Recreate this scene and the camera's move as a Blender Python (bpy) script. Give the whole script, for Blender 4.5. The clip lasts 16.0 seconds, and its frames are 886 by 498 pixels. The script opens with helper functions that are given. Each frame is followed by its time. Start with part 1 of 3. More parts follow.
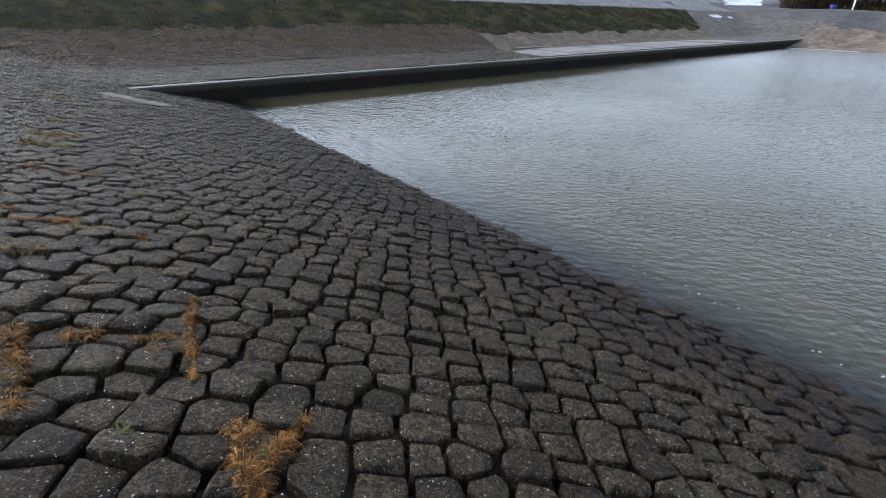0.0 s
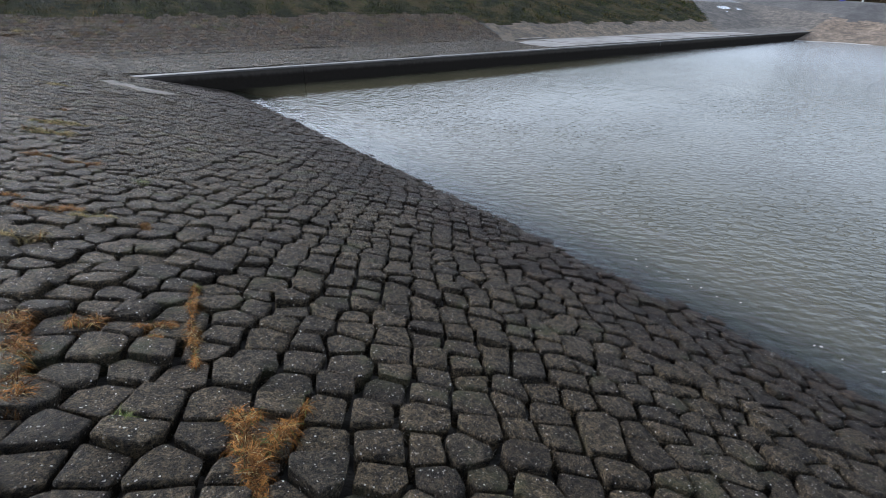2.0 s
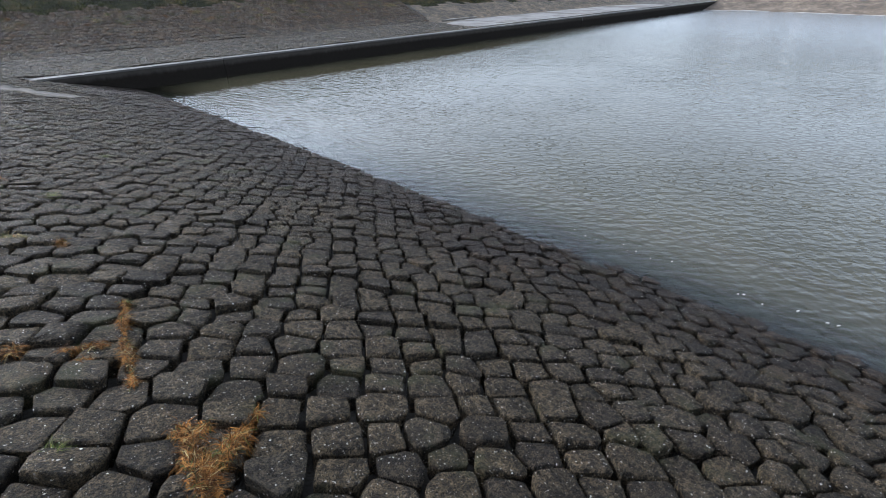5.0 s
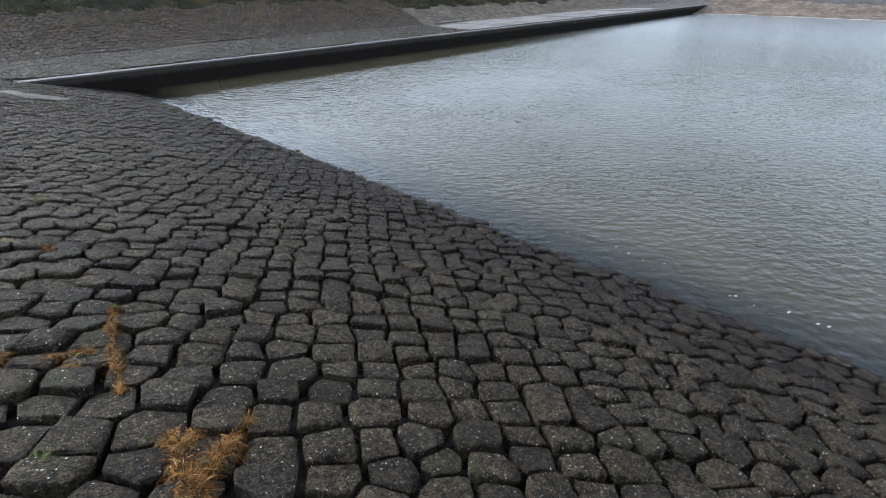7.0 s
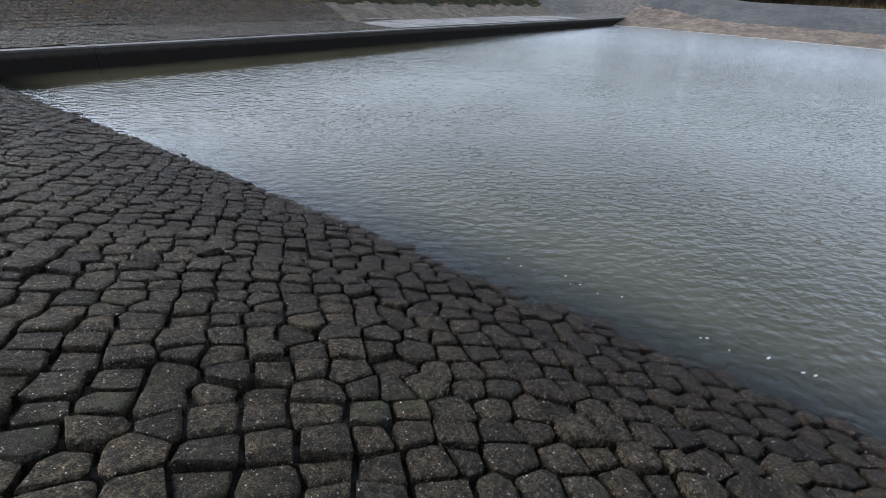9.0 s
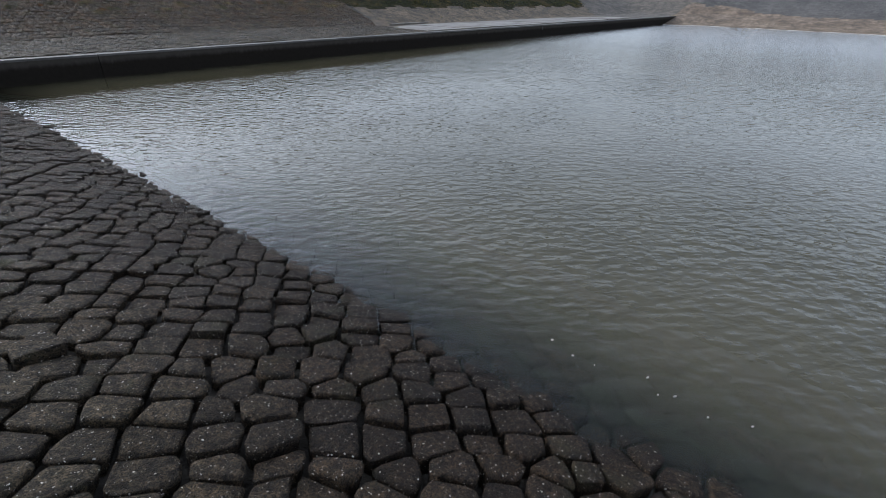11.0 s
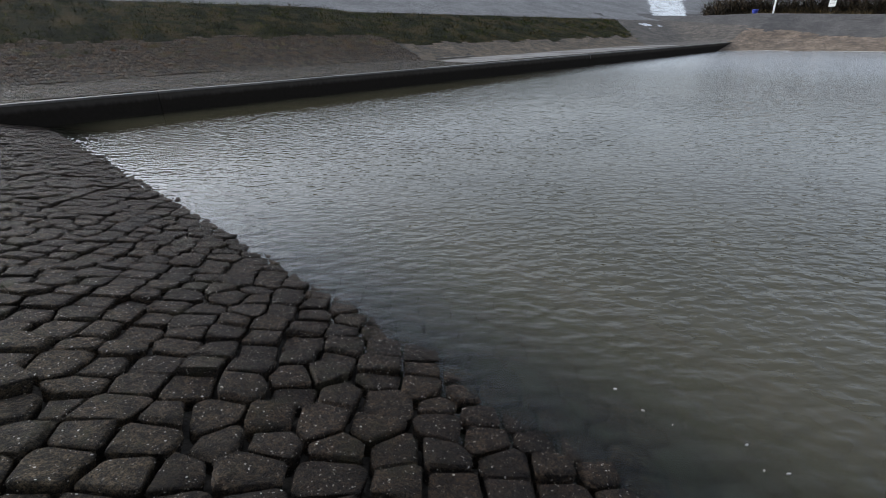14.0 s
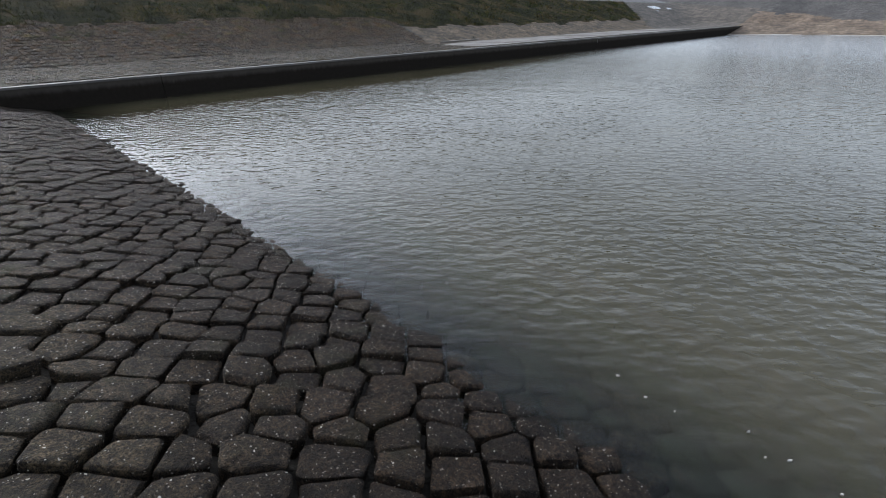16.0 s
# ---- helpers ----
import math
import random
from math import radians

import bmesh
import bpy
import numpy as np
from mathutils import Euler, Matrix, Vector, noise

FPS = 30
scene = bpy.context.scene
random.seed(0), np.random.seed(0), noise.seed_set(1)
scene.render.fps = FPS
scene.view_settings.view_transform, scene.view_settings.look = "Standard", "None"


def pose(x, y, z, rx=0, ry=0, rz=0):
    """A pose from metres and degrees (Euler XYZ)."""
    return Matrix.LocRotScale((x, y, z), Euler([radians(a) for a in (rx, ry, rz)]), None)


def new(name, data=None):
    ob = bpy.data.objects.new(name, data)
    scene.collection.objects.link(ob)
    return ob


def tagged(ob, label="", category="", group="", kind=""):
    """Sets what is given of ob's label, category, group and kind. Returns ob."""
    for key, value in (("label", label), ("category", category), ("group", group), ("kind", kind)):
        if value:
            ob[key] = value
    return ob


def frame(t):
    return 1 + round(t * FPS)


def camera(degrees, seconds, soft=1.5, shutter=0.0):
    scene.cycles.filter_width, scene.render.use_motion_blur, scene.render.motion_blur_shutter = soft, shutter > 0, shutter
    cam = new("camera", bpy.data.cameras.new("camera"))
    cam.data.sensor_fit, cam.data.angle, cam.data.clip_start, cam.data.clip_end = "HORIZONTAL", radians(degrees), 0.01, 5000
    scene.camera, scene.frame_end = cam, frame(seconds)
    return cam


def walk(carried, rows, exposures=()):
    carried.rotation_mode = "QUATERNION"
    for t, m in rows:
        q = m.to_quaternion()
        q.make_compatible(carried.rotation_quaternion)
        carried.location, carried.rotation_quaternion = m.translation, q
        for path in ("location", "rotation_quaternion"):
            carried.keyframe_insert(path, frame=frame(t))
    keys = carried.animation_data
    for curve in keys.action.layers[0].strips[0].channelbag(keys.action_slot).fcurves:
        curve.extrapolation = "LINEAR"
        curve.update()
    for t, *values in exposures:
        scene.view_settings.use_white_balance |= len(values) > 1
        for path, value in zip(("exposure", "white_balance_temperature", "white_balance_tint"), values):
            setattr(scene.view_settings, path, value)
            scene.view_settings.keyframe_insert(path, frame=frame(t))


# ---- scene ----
cam = camera(86.48, 16.0, soft=0.5)
# seconds, place, heading, pitch, lean
PATH = [
    (0, -5.424, -15.094, 2.512, -35.99, -27.39, 0.52),
    (0.5, -5.429, -15.093, 2.509, -35.94, -27.63, 0.72),
    (1, -5.430, -15.092, 2.510, -35.85, -27.92, 0.95),
    (1.5, -5.424, -15.094, 2.511, -35.67, -28.19, 0.95),
    (2, -5.422, -15.096, 2.509, -35.67, -28.40, 0.87),
    (2.5, -5.421, -15.095, 2.507, -35.89, -28.61, 0.79),
    (3, -5.417, -15.096, 2.507, -35.95, -28.91, 0.54),
    (3.5, -5.408, -15.097, 2.504, -36.24, -29.21, 0.10),
    (4, -5.404, -15.105, 2.508, -40.23, -30.82, -1.12),
    (6.5, -5.397, -15.119, 2.513, -43.70, -29.88, -0.90),
    (7, -5.390, -15.109, 2.509, -43.81, -29.88, -0.75),
    (7.5, -5.347, -15.083, 2.495, -44.34, -29.75, -0.66),
    (8, -5.205, -14.915, 2.431, -52.10, -29.87, 2.76),
    (8.5, -4.931, -14.701, 2.364, -54.71, -29.65, 3.43),
    (9, -4.586, -14.508, 2.248, -53.18, -29.39, 2.94),
    (9.5, -4.239, -14.270, 2.143, -53.51, -29.21, 3.58),
    (10, -3.835, -14.095, 1.988, -51.72, -29.21, 2.43),
    (10.2, -3.686, -14.007, 1.979, -50.48, -29.65, 2.48),
    (12.3, -2.952, -13.499, 1.595, -44.55, -25.43, -1.88),
    (12.5, -2.952, -13.501, 1.604, -43.67, -25.52, -1.88),
    (13, -2.937, -13.494, 1.601, -42.20, -24.67, -1.80),
    (13.5, -2.919, -13.492, 1.600, -41.83, -24.35, -1.64),
    (14, -2.913, -13.486, 1.596, -41.64, -24.52, -1.66),
    (14.5, -2.913, -13.485, 1.597, -41.50, -25.12, -1.73),
    (15, -2.915, -13.482, 1.599, -41.40, -25.61, -1.61),
    (15.5, -2.915, -13.487, 1.599, -41.28, -25.97, -1.55),
    (16, -2.911, -13.481, 1.594, -41.09, -26.22, -1.58),
]
walk(cam, [(t, pose(x, y, z, 90 + p, 0, h) @ pose(0, 0, 0, 0, 0, r)) for t, x, y, z, h, p, r in PATH],
     exposures=[(0, 1.28, 6350, 10), (3.5, 1.5, 6300, 10), (7, 1.38, 6300, 8), (9, 1.2, 6300, 9), (10.2, 1.10, 6400, 10), (12.3, 0.74, 6650, 10), (13.5, 0.69, 6750, 10), (14.5, 0.82, 6750, 10), (16, 1.02, 6750, 10)])

# ---- light: an overcast winter afternoon ----
world = bpy.data.worlds.new("overcast_sky")
scene.world = world
world.use_nodes = True
wn, wl = world.node_tree.nodes, world.node_tree.links
sky = wn.new("ShaderNodeTexSky")
sky.sky_type, sky.sun_disc = "NISHITA", False
sky.sun_elevation, sky.sun_rotation = radians(24), radians(335)
sky.dust_density, sky.air_density = 4.0, 1.0
grey = wn.new("ShaderNodeHueSaturation")
grey.inputs["Saturation"].default_value = 0.35
wl.new(sky.outputs[0], grey.inputs["Color"])
cool = wn.new("ShaderNodeMix")
cool.data_type, cool.blend_type = "RGBA", "MULTIPLY"
cool.inputs[0].default_value, cool.inputs[7].default_value = 1.0, (0.91, 1.0, 1.14, 1)
wl.new(grey.outputs[0], cool.inputs[6])
veil = wn.new("ShaderNodeMix")
veil.data_type, veil.blend_type = "RGBA", "ADD"
veil.inputs[0].default_value, veil.inputs[7].default_value = 1.0, (0.20, 0.214, 0.230, 1)
wl.new(cool.outputs[2], veil.inputs[6])
wl.new(veil.outputs[2], wn["Background"].inputs[0])
wn["Background"].inputs[1].default_value = 0.21
sun = new("sun", bpy.data.lights.new("sun", "SUN"))
sun.data.energy, sun.data.angle, sun.data.color = 0.18, radians(60), (1.0, 0.98, 0.95)
sun.matrix_world = pose(0, 0, 30, -50, 0, 34)


# ---- materials ----
class Mat:
    """A node material with a Principled surface and a few short ways to wire it."""

    def __init__(self, name, rough=0.8):
        self.m = bpy.data.materials.new(name)
        self.m.use_nodes = True
        self.n, self.l = self.m.node_tree.nodes, self.m.node_tree.links
        self.b = self.n["Principled BSDF"]
        self.b.inputs["Roughness"].default_value = rough
        self.pos = self.n.new("ShaderNodeNewGeometry").outputs["Position"]

    def put(self, a, b):
        self.l.new(a, b)

    def noise(self, scale, detail=4.0, rough=0.6, vec=None, out="Fac"):
        t = self.n.new("ShaderNodeTexNoise")
        t.inputs["Scale"].default_value, t.inputs["Detail"].default_value, t.inputs["Roughness"].default_value = scale, detail, rough
        self.l.new(vec or self.pos, t.inputs["Vector"])
        return t.outputs[out]

    def cells(self, scale, vec=None, out="Distance"):
        t = self.n.new("ShaderNodeTexVoronoi")
        t.inputs["Scale"].default_value = scale
        self.l.new(vec or self.pos, t.inputs["Vector"])
        return t.outputs[out]

    def ramp(self, fac, stops):
        r = self.n.new("ShaderNodeValToRGB")
        e = r.color_ramp.elements
        for i, (p, c) in enumerate(stops):
            el = e[i] if i < 2 else e.new(p)
            el.position = p
            el.color = (c, c, c, 1) if isinstance(c, (int, float)) else (*c, 1)
        self.l.new(fac, r.inputs[0])
        return r.outputs[0]

    def mix(self, fac, a, b, mode="MIX"):
        x = self.n.new("ShaderNodeMix")
        x.data_type, x.blend_type = "RGBA", mode
        for v, s in ((fac, x.inputs[0]), (a, x.inputs[6]), (b, x.inputs[7])):
            if isinstance(v, (int, float)):
                s.default_value = v
            elif isinstance(v, tuple):
                s.default_value = (*v, 1)
            else:
                self.l.new(v, s)
        return x.outputs[2]

    def math(self, op, a, b=0.0, clamp=False):
        x = self.n.new("ShaderNodeMath")
        x.operation, x.use_clamp = op, clamp
        for v, s in ((a, x.inputs[0]), (b, x.inputs[1])):
            if isinstance(v, (int, float)):
                s.default_value = v
            else:
                self.l.new(v, s)
        return x.outputs[0]

    def span(self, v, a, b, c=0.0, d=1.0):
        x = self.n.new("ShaderNodeMapRange")
        x.interpolation_type = "SMOOTHSTEP"
        self.l.new(v, x.inputs[0])
        for i, k in enumerate((a, b, c, d)):
            x.inputs[i + 1].default_value = k
        return x.outputs[0]

    def axis(self, k):
        s = self.n.new("ShaderNodeSeparateXYZ")
        self.l.new(self.pos, s.inputs[0])
        return s.outputs[k]

    def stretched(self, sx, sy, sz, turn=0.0):
        x = self.n.new("ShaderNodeMapping")
        x.vector_type = "TEXTURE"
        x.inputs["Scale"].default_value = (1 / sx, 1 / sy, 1 / sz)
        x.inputs["Rotation"].default_value = (0, 0, radians(turn))
        self.l.new(self.pos, x.inputs["Vector"])
        return x.outputs[0]

    def bump(self, height, strength=0.5, dist=0.01, chain=None):
        x = self.n.new("ShaderNodeBump")
        x.inputs["Strength"].default_value, x.inputs["Distance"].default_value = strength, dist
        self.l.new(height, x.inputs["Height"])
        if chain:
            self.l.new(chain, x.inputs["Normal"])
        return x.outputs[0]

    def done(self, color=None, rough=None, normal=None):
        if color is not None:
            if isinstance(color, tuple):
                self.b.inputs["Base Color"].default_value = (*color, 1)
            else:
                self.l.new(color, self.b.inputs["Base Color"])
        if rough is not None:
            self.l.new(rough, self.b.inputs["Roughness"])
        if normal is not None:
            self.l.new(normal, self.b.inputs["Normal"])
        return self.m


def stone_material():
    """Cast blocks with exposed gravel: dark matrix, pale pebbles, moss and a wet tide zone."""
    m = Mat("set_stone", 0.85)
    m.b.inputs["Specular IOR Level"].default_value = 0.17
    geo = m.n.new("ShaderNodeNewGeometry").outputs["Random Per Island"]
    ob = m.n.new("ShaderNodeObjectInfo").outputs["Random"]
    own = m.math("FRACT", m.math("ADD", m.math("MULTIPLY", geo, 3.7), m.math("MULTIPLY", ob, 5.3)))
    base = m.ramp(own, [(0.0, (0.030, 0.0225, 0.015)), (0.35, (0.0465, 0.0345, 0.0215)), (0.7, (0.067, 0.0495, 0.029)), (1.0, (0.044, 0.0345, 0.0235))])
    blot = m.ramp(m.noise(11, 6, 0.7), [(0.38, 0.7), (0.62, 1.25)])
    base = m.mix(1.0, base, blot, "MULTIPLY")
    # gravel speckle, its contrast raised to paint pit shade and highlights into the colour
    base = m.mix(1.0, base, m.ramp(m.noise(34, 5, 0.8), [(0.42, 0.22), (0.59, 1.8)]), "MULTIPLY")
    grain = m.noise(130, 4, 0.8)
    base = m.mix(1.0, base, m.ramp(grain, [(0.42, 0.08), (0.59, 1.9)]), "MULTIPLY")
    moss = m.span(m.noise(3.1, 4), 0.55, 0.72, 0, 0.55)
    base = m.mix(moss, base, (0.062, 0.066, 0.030))
    # lichen on the back slope
    lichen = m.math("MULTIPLY", m.span(m.axis(1), 2.4, 3.8), m.span(m.noise(2.3, 5, 0.7), 0.36, 0.62, 0.25, 0.9))
    base = m.mix(lichen, base, m.mix(1.0, base, (1.25, 0.93, 0.70), "MULTIPLY"))
    # tide zone: soaked, algae-dark
    edge = m.math("ADD", m.axis(2), m.math("MULTIPLY", m.noise(1.1, 3), 0.34))
    wet = m.span(edge, 0.36, 0.68, 1, 0)
    base = m.mix(wet, base, m.mix(1.0, base, (0.52, 0.45, 0.46), "MULTIPLY"))
    algae = m.math("MULTIPLY", m.span(m.axis(2), -0.10, 0.03, 1, 0), m.span(m.noise(2.6, 4), 0.36, 0.6, 0.25, 0.85))
    base = m.mix(algae, base, m.mix(m.noise(40, 4, 0.7), (0.016, 0.024, 0.013), (0.046, 0.062, 0.036)))
    damp = m.math("MULTIPLY", m.span(m.axis(1), 0.1, 0.6), m.span(m.axis(2), 0.75, 1.0, 1, 0))
    # pebbles
    warp = m.n.new("ShaderNodeVectorMath")
    warp.operation = "MULTIPLY_ADD"
    m.put(m.noise(120, 2, 0.5, None, "Color"), warp.inputs[0])
    warp.inputs[1].default_value = (0.012, 0.012, 0.012)
    m.put(m.pos, warp.inputs[2])
    dist, tint = m.cells(105, warp.outputs[0]), m.cells(105, warp.outputs[0], out="Color")
    sep = m.n.new("ShaderNodeSeparateColor")
    m.put(tint, sep.inputs[0])
    rare = m.span(sep.outputs[0], 0.68, 0.72)
    size = m.math("MULTIPLY", m.math("POWER", sep.outputs[1], 3.0), 0.30)
    dot = m.math("MULTIPLY", m.math("MULTIPLY", rare, m.span(m.axis(2), -0.04, 0.03)), m.math("LESS_THAN", dist, m.math("ADD", size, 0.155)))
    pebble = m.ramp(sep.outputs[2], [(0.0, (0.13, 0.11, 0.085)), (0.5, (0.30, 0.275, 0.24)), (1.0, (0.78, 0.75, 0.69))])
    base = m.mix(dot, base, pebble)
    pits = m.cells(85)
    n1 = m.bump(m.noise(20, 8, 0.75), 1.0, 0.085)
    n2 = m.bump(m.ramp(pits, [(0.0, 0.0), (0.35, 1.0)]), 0.35, 0.006, n1)
    n3 = m.bump(grain, 1.0, 0.05, n2)
    return m.done(base, m.math("SUBTRACT", m.math("SUBTRACT", 0.74, m.math("MULTIPLY", wet, 0.06)), m.math("MULTIPLY", damp, 0.1)), n3)


def joint_material():
    m = Mat("joint_earth", 0.95)
    c = m.mix(m.noise(30, 5), (0.009, 0.008, 0.007), (0.032, 0.027, 0.020))
    return m.done(c, None, m.bump(m.noise(60, 4), 0.8, 0.02))


def concrete_material(name, dark, light, wet=0.0):
    m = Mat(name, 0.75)
    m.b.inputs["Specular IOR Level"].default_value = 0.25
    c = m.mix(m.span(m.noise(0.9, 6, 0.65), 0.3, 0.7), dark, light)
    c = m.mix(1.0, c, m.ramp(m.noise(35, 4, 0.7), [(0.25, 0.65), (0.75, 1.3)]), "MULTIPLY")
    r = m.span(m.noise(0.7, 4), 0.40, 0.56, 0.70, 0.70 - wet)
    return m.done(c, r, m.bump(m.noise(60, 5, 0.7), 0.5, 0.006))


def face_material():
    """The quay wall's wet face: black algae with streaks, paler concrete under the cap."""
    m = Mat("algae_face", 0.9)
    m.b.inputs["Specular IOR Level"].default_value = 0.04
    z = m.axis(2)
    v = m.stretched(3.0, 1.0, 0.4)
    streak = m.noise(2.2, 5, 0.7, v)
    low = m.span(m.math("ADD", z, m.math("MULTIPLY", streak, 0.16)), 0.37, 0.50, 1, 0)
    top = m.mix(m.noise(8, 5), (0.024, 0.021, 0.018), (0.048, 0.042, 0.036))
    c = m.mix(low, top, m.mix(m.noise(12, 4), (0.007, 0.006, 0.005), (0.016, 0.0135, 0.011)))
    return m.done(c, None, m.bump(m.noise(40, 5, 0.7), 0.6, 0.01))


def grass_ground_material():
    m = Mat("grass_sod", 0.95)
    m.b.inputs["Specular IOR Level"].default_value = 0.1
    c = m.ramp(m.noise(0.9, 6, 0.7), [(0.40, (0.006, 0.007, 0.002)), (0.5, (0.016, 0.016, 0.005)), (0.60, (0.042, 0.031, 0.013))])
    c = m.mix(1.0, c, m.ramp(m.noise(14, 5, 0.7, m.stretched(0.6, 1.6, 1)), [(0.25, 0.4), (0.75, 1.5)]), "MULTIPLY")
    return m.done(c, None, m.bump(m.noise(18, 5, 0.75), 1.0, 0.06))


def loose_material(name, a, b, scale=1.2, speck=0.5):
    m = Mat(name, 0.92)
    a, b = tuple(0.72 * v for v in a), tuple(0.72 * v for v in b)
    c = m.mix(m.span(m.noise(scale, 6, 0.65), 0.36, 0.64), a, b)
    c = m.mix(1.0, c, m.ramp(m.noise(14, 7, 0.8), [(0.38, 1 - speck), (0.62, 1 + speck)]), "MULTIPLY")
    c = m.mix(1.0, c, m.ramp(m.noise(3.2, 6, 0.85), [(0.38, 1 - 0.8 * speck), (0.62, 1 + 0.8 * speck)]), "MULTIPLY")
    return m.done(c, None, m.bump(m.noise(30, 6, 0.75), 0.8, 0.03))


def wet_material():
    m = Mat("standing_wet", 0.12)
    c = m.mix(m.noise(2, 5), (0.10, 0.10, 0.10), (0.16, 0.16, 0.155))
    return m.done(c, m.span(m.noise(1.2, 5), 0.35, 0.7, 0.05, 0.35), m.bump(m.noise(9, 3), 0.1, 0.01))


def blade_material(name, stops, scale=6.0):
    m = Mat(name, 0.85)
    m.b.inputs["Specular IOR Level"].default_value = 0.1
    geo = m.n.new("ShaderNodeNewGeometry").outputs["Random Per Island"]
    c = m.ramp(geo, stops)
    c = m.mix(1.0, c, m.ramp(m.noise(scale, 4, 0.65), [(0.38, 0.3), (0.62, 1.65)]), "MULTIPLY")
    return m.done(c)


def turf_material():
    """Winter turf: green blades, with patches that have died back to brown and straw."""
    m = Mat("turf_blades", 0.85)
    m.b.inputs["Specular IOR Level"].default_value = 0.08
    geo = m.n.new("ShaderNodeNewGeometry").outputs["Random Per Island"]
    green = m.ramp(geo, [(0.0, (0.010, 0.019, 0.002)), (0.6, (0.028, 0.040, 0.005)), (1.0, (0.075, 0.072, 0.016))])
    dead = m.ramp(geo, [(0.0, (0.020, 0.013, 0.005)), (0.6, (0.060, 0.038, 0.014)), (1.0, (0.17, 0.115, 0.045))])
    c = m.mix(m.span(m.noise(0.55, 5, 0.7, m.stretched(0.6, 1.5, 1)), 0.46, 0.64, 0.08, 0.9), green, dead)
    c = m.mix(1.0, c, m.ramp(m.noise(1.7, 4, 0.7), [(0.38, 0.25), (0.62, 1.75)]), "MULTIPLY")
    return m.done(c)


def water_material():
    """Silty water: the sky's gloss by Fresnel over a murk that closes with the depth."""
    m = Mat("silty_water")
    n, l = m.n, m.l
    att = n.new("ShaderNodeAttribute")
    att.attribute_name = "depth"
    murk_fac = m.math("SUBTRACT", 1.0, m.math("POWER", 2.718, m.math("MULTIPLY", m.math("POWER", att.outputs["Fac"], 1.7), -18.0)))
    v1, v2 = m.stretched(0.75, 1.1, 1, -44), m.stretched(0.75, 1.2, 1, -36)
    long_wave = m.noise(1.6, 2, 0.5, v1)
    ripple = m.noise(9.2, 1.5, 0.5, v1)
    fine = m.noise(24, 2, 0.5, v2)
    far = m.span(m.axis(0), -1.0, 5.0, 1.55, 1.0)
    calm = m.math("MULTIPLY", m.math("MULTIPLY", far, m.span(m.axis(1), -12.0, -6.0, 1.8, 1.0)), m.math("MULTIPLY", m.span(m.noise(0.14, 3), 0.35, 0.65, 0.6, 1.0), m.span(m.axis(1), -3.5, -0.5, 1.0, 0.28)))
    h = m.math("ADD", m.math("MULTIPLY", long_wave, 0.9), m.math("ADD", m.math("MULTIPLY", ripple, 1.25), m.math("MULTIPLY", fine, 0.2)))
    nb = n.new("ShaderNodeBump")
    nb.inputs["Distance"].default_value = 0.055
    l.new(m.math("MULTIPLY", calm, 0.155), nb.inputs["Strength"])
    l.new(h, nb.inputs["Height"])
    murk = n.new("ShaderNodeBsdfDiffuse")
    l.new(m.mix(m.span(m.noise(0.5, 4), 0.3, 0.7), (0.035, 0.032, 0.0195), (0.046, 0.0415, 0.026)), murk.inputs["Color"])
    l.new(nb.outputs[0], murk.inputs["Normal"])
    clear = n.new("ShaderNodeBsdfTransparent")
    clear.inputs["Color"].default_value = (0.74, 0.82, 0.77, 1)
    body = n.new("ShaderNodeMixShader")
    l.new(murk_fac, body.inputs[0])
    l.new(clear.outputs[0], body.inputs[1])
    l.new(murk.outputs[0], body.inputs[2])
    gloss = n.new("ShaderNodeBsdfGlossy")
    l.new(m.span(m.axis(0), 3.0, 26.0, 0.05, 0.24), gloss.inputs["Roughness"])
    l.new(nb.outputs[0], gloss.inputs["Normal"])
    fres = n.new("ShaderNodeFresnel")
    fres.inputs["IOR"].default_value = 1.34
    l.new(nb.outputs[0], fres.inputs["Normal"])
    top = n.new("ShaderNodeMixShader")
    l.new(fres.outputs[0], top.inputs[0])
    l.new(body.outputs[0], top.inputs[1])
    l.new(gloss.outputs[0], top.inputs[2])
    l.new(top.outputs[0], n["Material Output"].inputs[0])
    return m.m


STONE, JOINT = stone_material(), joint_material()
CAP = concrete_material("cap_concrete", (0.046, 0.043, 0.040), (0.090, 0.084, 0.078))
SLAB = concrete_material("slab_concrete", (0.075, 0.066, 0.057), (0.135, 0.120, 0.104), 0.2)
FACE = face_material()
SOD = grass_ground_material()
SAND = loose_material("beach_sand", (0.078, 0.054, 0.035), (0.148, 0.109, 0.075), 0.8, 0.6)
ASPHALT = loose_material("weathered_asphalt", (0.034, 0.032, 0.031), (0.060, 0.056, 0.053), 0.5, 0.6)
GRAVEL = loose_material("ramp_gravel", (0.044, 0.037, 0.030), (0.090, 0.076, 0.061), 1.5, 0.7)
DIKE = loose_material("pale_asphalt", (0.105, 0.105, 0.108), (0.155, 0.155, 0.158), 0.4, 0.35)
VERGE = loose_material("stony_verge", (0.050, 0.036, 0.022), (0.118, 0.086, 0.052), 1.3, 0.8)
WET = wet_material()
DRY = blade_material("dry_weed", [(0.0, (0.030, 0.012, 0.004)), (0.5, (0.095, 0.038, 0.009)), (1.0, (0.21, 0.098, 0.026))], 14.0)
STRAW = blade_material("straw_weed", [(0.0, (0.10, 0.075, 0.030)), (1.0, (0.27, 0.21, 0.10))], 12.0)
GREEN = blade_material("green_weed", [(0.0, (0.022, 0.036, 0.010)), (0.6, (0.050, 0.066, 0.018)), (1.0, (0.13, 0.12, 0.04))])
TURF = turf_material()
